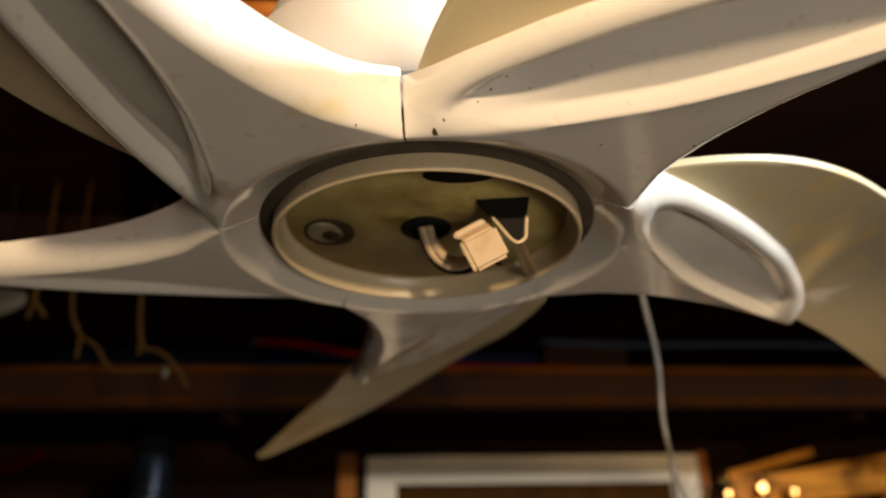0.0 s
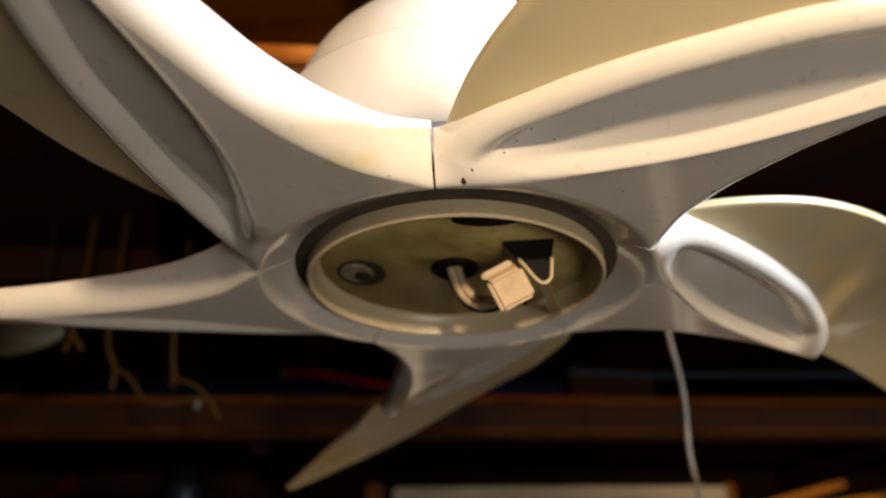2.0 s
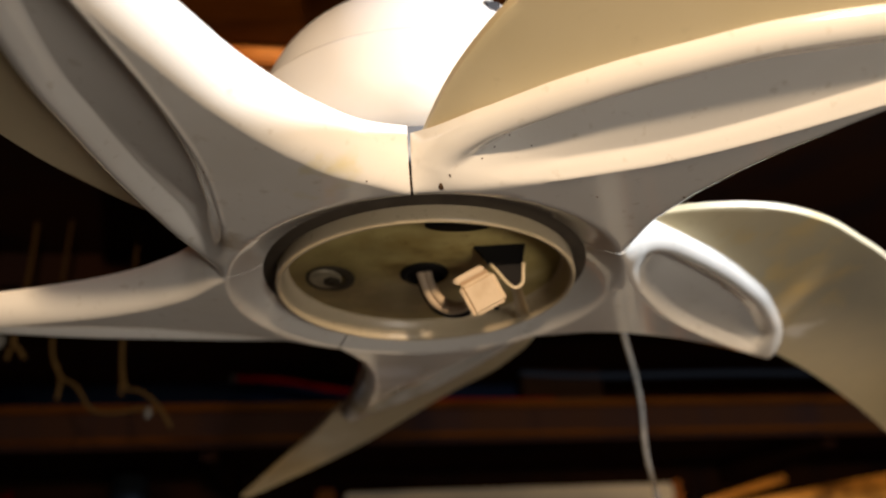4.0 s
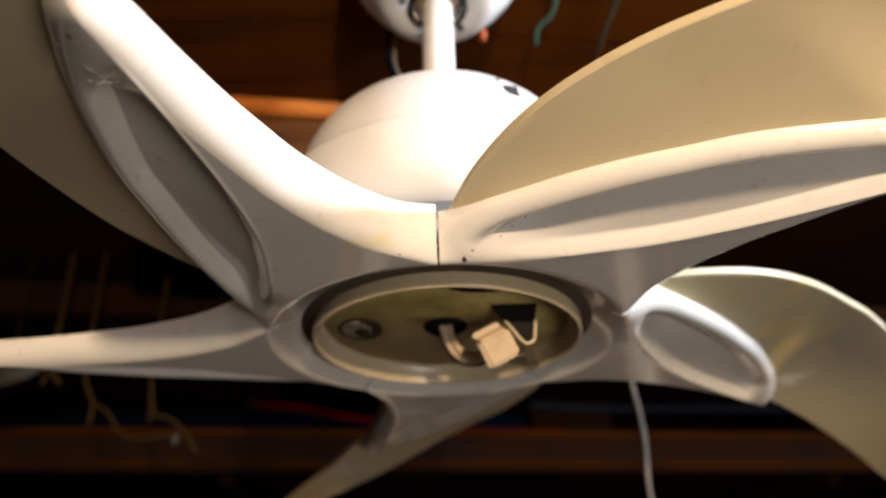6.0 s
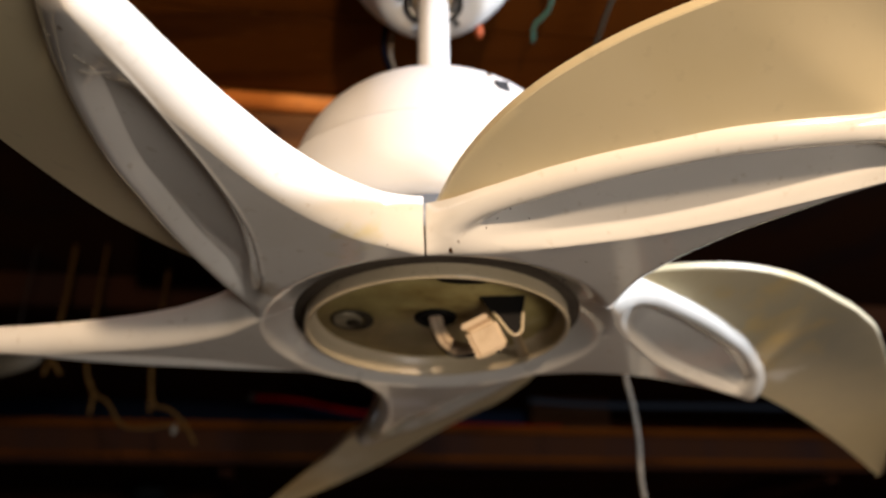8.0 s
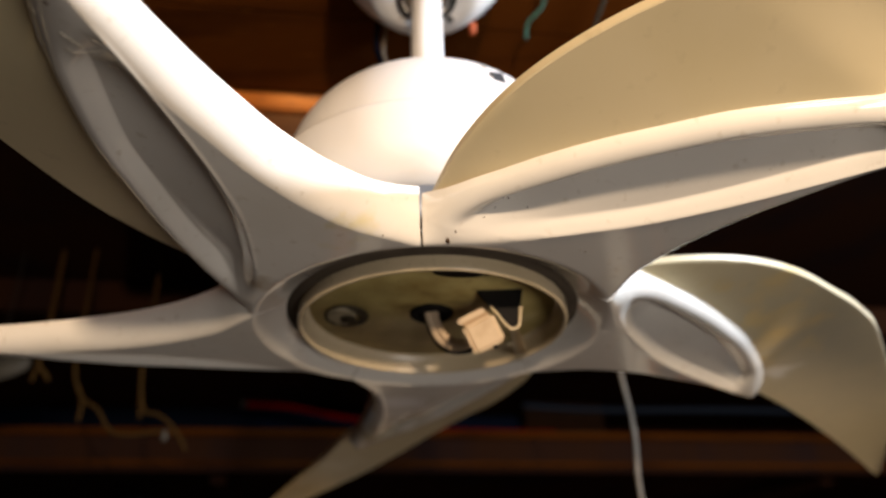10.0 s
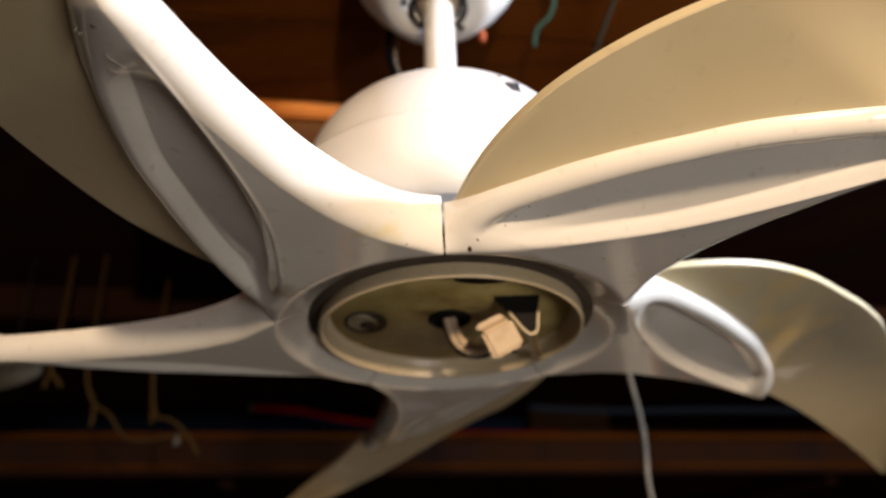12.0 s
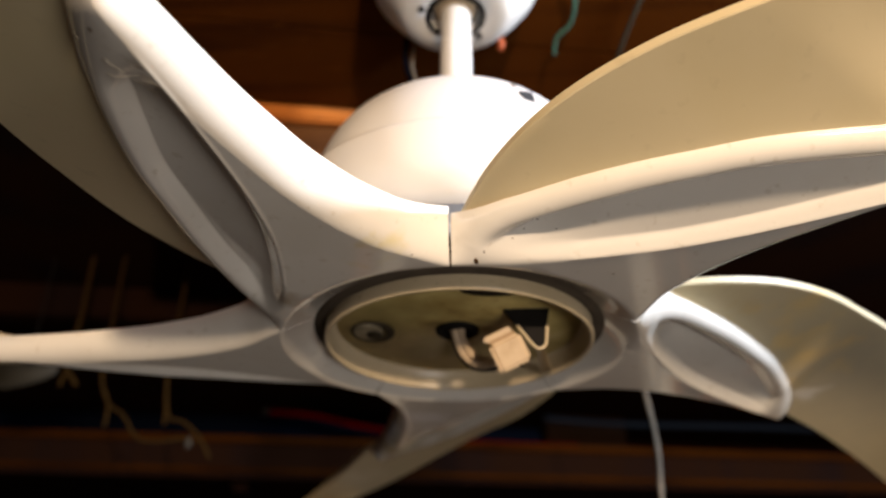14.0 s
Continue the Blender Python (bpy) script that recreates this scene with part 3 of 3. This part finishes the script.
part("supply_wire", tube([(-0.036, 0.055, 2.240), (-0.040, 0.056, 2.20), (-0.043, 0.055, 2.165), (-0.040, 0.052, 2.145), (-0.030, 0.040, 2.11), (-0.012, 0.012, 2.05)], 0.0014, 8), M_CORD, fan, "thin white supply wire")
part("wire_nut", moved(lathe([(0, -0.004), (0.004, -0.004), (0.0046, 0.0), (0.0032, 0.008), (0, 0.009)], 16), pose(0.041, 0.075, 2.205, 180)), M_ORANGE, fan, "orange wire nut")

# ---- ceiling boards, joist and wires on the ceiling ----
# the shade beyond the joist is put into the colour of this sheet
structure("ceiling_rear", box(-2.6, 2.6, 0.2745, FAR + 0.1, CEIL + 0.002, CEIL + 0.03), M_WALL, "ceiling behind the joist, coloured dark for its shade")
boards = box(-2.6, 2.6, -3.1, 0.274, CEIL + 0.006, CEIL + 0.03)
rng = random.Random(4)
y = -2.9
while y < 0.26:
    w = rng.uniform(0.11, 0.15)
    x = -2.5
    while x < 2.48:
        l = min(rng.uniform(1.1, 2.2), 2.5 - x)
        m = box(x + 0.001, x + l - 0.001, y + 0.0005, min(y + w, 0.274) - 0.0005, CEIL - rng.uniform(0.0, 0.002), CEIL + 0.0055, 0.002, 1)
        tmp = bpy.data.meshes.new("tmp")
        m.to_mesh(tmp)
        m.free()
        boards.from_mesh(tmp)
        bpy.data.meshes.remove(tmp)
        x += l
    y += w
structure("ceiling", boards, M_WOOD, "red-brown knotty ceiling boards")

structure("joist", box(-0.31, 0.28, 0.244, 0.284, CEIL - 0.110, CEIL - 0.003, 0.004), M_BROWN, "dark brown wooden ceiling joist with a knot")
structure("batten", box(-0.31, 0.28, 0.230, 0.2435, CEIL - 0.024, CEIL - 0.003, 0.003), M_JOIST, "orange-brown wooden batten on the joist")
knot = lathe([(0.0, 0.0), (0.007, -0.0008), (0.012, -0.0004), (0.013, 0.001), (0.0, 0.001)], 24)
knot.transform(ROOM @ pose(-0.165, 0.2436, CEIL - 0.052, 90) @ Matrix.Diagonal((1.3, 0.8, 1, 1)))
part("joist_knot", knot, M_WALL, bpy.data.objects["joist"], "dark knot in the joist")
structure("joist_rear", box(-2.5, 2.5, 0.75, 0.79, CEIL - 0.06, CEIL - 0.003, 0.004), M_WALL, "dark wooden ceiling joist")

wire = thing("green_wire", "loose green wire end stapled to the ceiling boards", "wire")
part("strand", tube([(0.092, -0.02, 2.241), (0.100, 0.026, 2.238), (0.113, 0.048, 2.234), (0.112, 0.079, 2.232), (0.099, 0.098, 2.230), (0.098, 0.120, 2.228)], 0.0019, 10), M_GREEN, wire)
part("staple", tube([(0.088, -0.018, 2.244), (0.088, -0.018, 2.238), (0.096, -0.018, 2.238), (0.096, -0.018, 2.244)], 0.0007, 6), M_STEEL, wire)
wire = thing("grey_wire", "thin grey-green wire along the ceiling boards", "wire")
part("strand", tube([(0.20, -0.02, 2.243), (0.186, 0.028, 2.241), (0.178, 0.065, 2.240), (0.172, 0.104, 2.240), (0.168, 0.139, 2.241), (0.166, 0.16, 2.244)], 0.0019, 8), M_GREYGREEN, wire)

# ---- strings and cord hanging behind the fan ----
twine = thing("hanging_twine", "two tan twine ends knotted together, hanging from the ceiling", "twine")
part("string", tube([(-0.548, 0.56, 2.247), (-0.546, 0.56, 2.15), (-0.539, 0.55, 2.05), (-0.521, 0.55, 2.004), (-0.495, 0.55, 1.985), (-0.470, 0.55, 1.953), (-0.439, 0.55, 1.947), (-0.401, 0.55, 1.950), (-0.385, 0.55, 1.945)], 0.0024, 8), M_STRING, twine)
part("string", tube([(-0.444, 0.56, 2.247), (-0.443, 0.56, 2.15), (-0.441, 0.55, 2.045), (-0.430, 0.55, 1.984), (-0.410, 0.55, 1.975), (-0.392, 0.55, 1.963), (-0.376, 0.55, 1.945), (-0.362, 0.55, 1.923)], 0.0025, 8), M_STRING, twine)
part("loose_end", tube([(-0.528, 0.55, 2.02), (-0.520, 0.552, 1.995), (-0.519, 0.55, 1.969)], 0.0025, 8), M_STRING, twine)
part("loose_end", tube([(-0.438, 0.55, 2.01), (-0.436, 0.553, 1.985), (-0.433, 0.55, 1.970)], 0.0025, 8), M_STRING, twine)
knot = bmesh.new()
bmesh.ops.create_icosphere(knot, subdivisions=3, radius=0.0058, matrix=Matrix.LocRotScale((-0.394, 0.55, 1.944), None, (0.75, 0.8, 1.5)))
for v in knot.verts:
    v.co += 0.002 * noise.noise_vector(v.co * 180)
part("knot", knot, M_SCRAP, twine, "pale knot in the twine")
twine = thing("short_twine", "short tan twine end hanging from the ceiling", "twine")
part("string", tube([(-0.600, 0.56, 2.247), (-0.597, 0.56, 2.15), (-0.594, 0.55, 2.06), (-0.585, 0.55, 2.045), (-0.574, 0.55, 2.030)], 0.0034, 8), M_STRING, twine)
part("frayed_end", tube([(-0.592, 0.55, 2.055), (-0.598, 0.552, 2.042), (-0.600, 0.552, 2.030)], 0.0026, 8), M_STRING, twine)

# torn plastic sheet hanging in the corner of the ceiling
bm = bmesh.new()
outline = [(-0.720, 2.073), (-0.652, 2.068), (-0.616, 2.063), (-0.611, 2.054), (-0.614, 2.044), (-0.628, 2.034), (-0.642, 2.028), (-0.660, 2.023), (-0.682, 2.020), (-0.700, 2.021), (-0.735, 2.028)]
face = bm.faces.new([bm.verts.new((x, 0.556 + 0.004 * math.sin(60 * x), z + 0.010)) for x, z in outline])
grown = bmesh.ops.extrude_face_region(bm, geom=[face])
bmesh.ops.translate(bm, vec=(0, 0.006, 0), verts=[v for v in grown["geom"] if isinstance(v, bmesh.types.BMVert)])
bmesh.ops.recalc_face_normals(bm, faces=bm.faces[:])
bmesh.ops.bevel(bm, geom=bm.edges[:], offset=0.0018, segments=2, affect="EDGES")
scrap = thing("plastic_scrap", "pale torn plastic scrap tied up under the ceiling", "plastic scrap")
part("sheet", bm, M_SCRAP, scrap)
part("tie", tube([(-0.660, 0.556, 2.247), (-0.658, 0.556, 2.15), (-0.655, 0.556, 2.062)], 0.0012, 6), M_BLACK, scrap, "thin black wire tie")

pull = thing("pull_cord", "off-white pull cord hanging from the ceiling with a frayed end", "cord")
part("cord", tube([(0.190, 0.43, 2.247), (0.200, 0.425, 2.10), (0.209, 0.42, 1.97), (0.214, 0.42, 1.922), (0.2155, 0.42, 1.884), (0.2125, 0.42, 1.835), (0.2155, 0.42, 1.799), (0.220, 0.42, 1.77), (0.228, 0.42, 1.735), (0.232, 0.42, 1.69)], 0.0027, 10), M_CORD, pull)
part("frayed_strand", tube([(0.2155, 0.42, 1.800), (0.2145, 0.418, 1.78), (0.2165, 0.418, 1.745), (0.217, 0.418, 1.70)], 0.0022, 8), M_CORD, pull)

# ---- far side of the room ----
shelf = thing("wall_shelf", "reddish-brown wooden shelf with a deep front board", "shelf")
part("board", roomy(box(-2.5, 2.5, 1.09, FAR - 0.002, 2.045, 2.065, 0.002)), M_WALL, shelf, smooth=False)
part("front_board", roomy(box(-2.5, 2.5, 1.056, 1.088, 1.995, 2.074, 0.004, 2)), M_WALL, shelf, "dark front board", smooth=False)
# both rails put the highlights on the board's edges into a paler wood colour
part("upper_rail", roomy(box(-2.5, 2.5, 1.04, 1.0555, 2.060, 2.074, 0.005, 3)), M_RAIL, shelf, "upper edge rail, paler wood for the edge highlight", smooth=False)
part("lower_rail", roomy(box(-2.5, 2.5, 1.046, 1.0555, 2.004, 2.014, 0.004, 3)), M_RAIL, shelf, "lower edge rail, paler wood for the edge highlight", smooth=False)
for x in (-1.6, -0.3, 1.0, 2.2):
    part("bracket", roomy(box(x, x + 0.03, 1.12, FAR - 0.002, 1.985, 2.044, 0.003)), M_WALL, shelf, smooth=False)

rod = thing("red_rod", "thin red rod lying slanted on the shelf edge", "rod")
part("rod_body", tube([at(-0.24, 1.076, 2.131), at(-0.15, 1.08, 2.127), at(-0.05, 1.08, 2.108), at(0.13, 1.08, 2.086), at(0.24, 1.08, 2.0815), at(0.40, 1.08, 2.0806)], 0.0065, 12), M_RED, rod)
part("end_cap", tube([at(-0.25, 1.075, 2.131), at(-0.238, 1.076, 2.131)], 0.0078, 12), M_BLACK, rod)
prop = thing("blue_bundle", "rolled dark blue tarpaulin on the shelf", "tarpaulin")
part("roll", moved(tube([at(-0.9, 1.18, 2.105), at(-0.4, 1.17, 2.112), at(0.0, 1.18, 2.105), at(0.34, 1.19, 2.11)], 0.038, 20), Matrix()), M_BLUE, prop)
for x in (-0.6, 0.05):
    part("tie", tube([at(x, 1.18 + 0.041 * math.cos(a), 2.108 + 0.041 * math.sin(a)) for a in np.linspace(0, 6.2, 14)], 0.002, 6, 2), M_BLACK, prop)
pipe = thing("grey_hose", "grey-blue hose lying along the shelf", "hose")
part("hose", tube([at(0.36, 1.19, 2.172), at(0.55, 1.20, 2.168), at(0.95, 1.20, 2.172), at(1.6, 1.21, 2.165), at(2.3, 1.2, 2.168)], 0.007, 10), M_HOSE, pipe)
part("hose", tube([at(0.36, 1.24, 2.100), at(0.75, 1.25, 2.098), at(1.3, 1.24, 2.100), at(2.3, 1.25, 2.098)], 0.03, 16), M_BLUE, pipe, "dark rolled sheet under the hose")

carton = thing("cardboard_box", "brown cardboard box standing on the shelf", "box")
part("carton", roomy(box(0.40, 0.60, 1.33, 1.55, 2.066, 2.225, 0.003)), M_CARD, carton, smooth=False)
part("tape", roomy(box(0.48, 0.52, 1.3285, 1.3297, 2.068, 2.223)), M_CARD, carton, "brown tape strip", smooth=False)

casing = tagged(thing("door_1", "white painted casing round a closed brown wooden door", "door"), kind="structure")
part("head_casing", roomy(box(-0.015, 0.855, FAR - 0.024, FAR - 0.002, 1.925, 1.992, 0.004, 2)), M_TRIM, casing, smooth=False)
for x in (-0.015, 0.780):
    part("side_casing", roomy(box(x, x + 0.075, FAR - 0.022, FAR - 0.002, 0.0, 1.9245, 0.004, 2)), M_TRIM, casing, smooth=False)
for x in (-0.085, 0.858):
    part("outer_strip", roomy(box(x, x + (0.045 if x < 0 else 0.02), FAR - 0.03, FAR - 0.002, 0.0, 2.0, 0.005, 2)), M_JOIST, casing, "brown wooden strip beside the casing", smooth=False)
leaf = part("leaf", roomy(box(0.062, 0.778, FAR - 0.010, FAR - 0.003, 0.02, 1.923)), M_DOOR, casing, "brown wooden door leaf", smooth=False)
part("top_rail", roomy(box(0.064, 0.776, FAR - 0.016, FAR - 0.0105, 1.80, 1.918, 0.003)), M_DOOR, leaf, smooth=False)

stove = thing("stove_pipe", "dark blue-black metal pipe standing against the wall", "pipe")
pipe_at = ROOM @ Vector((-0.488, 1.40, 0))
part("tube", moved(lathe([(0.0, 0.0), (0.045, 0.0), (0.045, 1.93), (0.042, 1.945), (0.040, 2.003), (0.036, 2.004), (0.0, 2.004)], 40), Matrix.Translation(pipe_at)), M_PIPE, stove)
part("band", moved(lathe([(0.0451, 1.86), (0.0475, 1.862), (0.0475, 1.878), (0.0451, 1.88)], 40), Matrix.Translation(pipe_at)), M_PIPE, stove)

tool = thing("screwdriver", "screwdriver with a red plastic grip hanging on the wall", "screwdriver")
part("grip", tube([at(-0.92, FAR - 0.016, 1.955), at(-0.86, FAR - 0.02, 1.975), at(-0.80, FAR - 0.016, 2.01)], 0.014, 12), M_RED, tool)
part("shaft", tube([at(-0.96, FAR - 0.012, 1.93), at(-0.92, FAR - 0.014, 1.953)], 0.006, 8), M_STEEL, tool)

# lit corner beside the door
plank = thing("leaning_board", "honey-coloured wooden board leaning beside the door", "board")
bm = box(-0.30, 0.32, -0.012, 0.012, -0.050, 0.036, 0.006, 2)
bm.transform(ROOM @ pose(1.22, FAR - 0.05, 1.925, 0, -8, 0))
part("plank", bm, M_HONEY, plank, smooth=False)
bm = box(-0.02, 0.02, -0.02, 0.02, -0.95, 0.95, 0.004, 2)
bm.transform(ROOM @ pose(1.38, FAR - 0.022, 0.95))
part("post", bm, M_JOIST, plank, smooth=False)
plank = thing("narrow_board", "narrow honey-coloured batten beside the door", "board")
bm = box(-0.13, 0.13, -0.008, 0.008, -0.010, 0.010, 0.003, 2)
bm.transform(ROOM @ pose(1.05, FAR - 0.03, 1.965, 0, -14, 0))
part("batten", bm, M_HONEY, plank, smooth=False)
bm = box(-0.01, 0.01, -0.012, 0.012, -0.97, 0.97, 0.003, 2)
bm.transform(ROOM @ pose(0.955, FAR - 0.014, 0.972))
part("upright", bm, M_JOIST, plank, smooth=False)
for k, (x, z, r) in enumerate(((0.86, 1.875, 0.022), (0.905, 1.93, 0.016), (0.99, 1.885, 0.026), (1.06, 1.875, 0.020), (0.93, 1.865, 0.012))):
    jar = thing("brass_ornament", "small shiny brass ornament hanging beside the door", "ornament", "brass ornaments")
    part("bell", moved(lathe([(0, 1.0), (0.25, 0.96), (0.45, 0.7), (0.62, 0.2), (0.86, -0.5), (1.0, -0.8), (0.96, -0.86), (0.7, -0.6), (0, -0.3)], 32), ROOM @ pose(x, FAR - 0.06, z) @ Matrix.Scale(r, 4)), M_BRASS, jar)
    part("hook", tube([at(x, FAR - 0.06, z + 0.9 * r), at(x, FAR - 0.05, z + 1.5 * r), at(x, FAR - 0.002, z + 1.7 * r)], 0.002, 8), M_STEEL, jar)

# added glowing beads imitate bright glints on the boards; they are no real lamps
lights = thing("light_string", "string of glowing beads added for the warm glints beside the door", "string lights")
part("wire", tube([at(0.80, FAR - 0.004, 1.93), at(0.83, FAR - 0.10, 1.895), at(0.968, FAR - 0.115, 1.905), at(1.06, FAR - 0.115, 1.893), at(1.30, FAR - 0.10, 1.90), at(1.40, FAR - 0.004, 1.93)], 0.0015, 8), M_BLACK, lights)
for x, z, r in ((0.972, 1.894, 0.0070), (0.880, 1.880, 0.0045), (1.055, 1.884, 0.0040)):
    bm = bmesh.new()
    bmesh.ops.create_uvsphere(bm, u_segments=20, v_segments=14, radius=r, matrix=ROOM @ pose(x, FAR - 0.12, z) @ Matrix.Diagonal((1, 1, 1.3, 1)))
    one = part("light_bulb", bm, M_GLOW, lights, "glowing bead added for a warm glint")
    part("socket", tube([at(x, FAR - 0.118, z + r), at(x, FAR - 0.116, z + r + 0.008)], r * 0.6, 10), M_BLACK, one)

# ---- dirt and marks on the blades ----
skin = BVHTree.FromPolygons([v.co.copy() for v in blade.data.vertices], [tuple(p.vertices) for p in blade.data.polygons])


def under(x, y):
    """The lowest place of the blade arms above (x, y), and the way that it faces."""
    best = None
    for k in range(5):
        turn = Matrix.Rotation(radians(18 + 72 * k), 3, "Z")
        p = turn.inverted() @ Vector((x, y, 1.80))
        hit, normal, _, _ = skin.ray_cast(p, Vector((0, 0, 1)))
        if hit and (best is None or hit.z < best[0].z):
            best = (turn @ hit, turn @ normal)
    return best or (Vector((x, y, HUB_Z)), Vector((0, 0, -1)))


def fleck(x, y, rx, ry, h=0.0003, turn=0, seed=0):
    bm = lathe([(0, -1), (0.8, -0.6), (1, 0), (0.8, 0.6), (0, 1)], 14)
    for v in bm.verts:
        k = 1 + 0.6 * noise.noise(Vector((v.co.x * 1.7 + seed, v.co.y * 1.7, seed * 3.1)))
        v.co.x, v.co.y = v.co.x * k, v.co.y * k
    place, normal = under(x, y)
    bm.transform(Matrix.Translation(place) @ normal.to_track_quat("Z", "Y").to_matrix().to_4x4() @ pose(0, 0, 0, 0, 0, turn) @ Matrix.Diagonal((rx, ry, h, 1)))
    return bm


SPECKS = [(0.0141, -0.1225, 0.0014, 0.0019), (0.047, -0.1405, 0.0005, 0.0005), (0.134, -0.099, 0.0010, 0.0006), (0.057, -0.136, 0.0004, 0.0004), (-0.118, -0.300, 0.0008, 0.0009), (0.0185, -0.128, 0.0004, 0.0010),
          (0.040, -0.136, 0.0005, 0.0004), (0.034, -0.132, 0.0004, 0.0005), (0.044, -0.146, 0.0004, 0.0006), (-0.09, -0.15, 0.0005, 0.0004), (-0.02, -0.132, 0.0004, 0.0004), (0.09, -0.105, 0.0004, 0.0006)]
for k, (x, y, rx, ry) in enumerate(SPECKS):
    part("dirt_speck", fleck(x, y, rx, ry, 0.0004, 40 * k, k), M_SPECK, fan, "brown dirt speck on a blade")
WEBS = [((-0.1199, -0.2856), (-0.1176, -0.2837), (-0.1165, -0.2787), (-0.1155, -0.2772)), ((-0.1179, -0.2665), (-0.1145, -0.2658), (-0.1088, -0.2669)), ((-0.1141, -0.2607), (-0.1099, -0.2606)), ((-0.1232, -0.2760), (-0.1197, -0.2744), (-0.1123, -0.2720)), ((-0.1280, -0.2936), (-0.1314, -0.2903), (-0.1267, -0.2922))]
for path in WEBS:
    part("cobweb", tube([under(x, y)[0] - Vector((0, 0, 0.0004 + 0.0006 * (k % 2))) for k, (x, y) in enumerate(path)], 0.00018, 5, 4), M_WEB, fan, "fine pale cobweb thread")
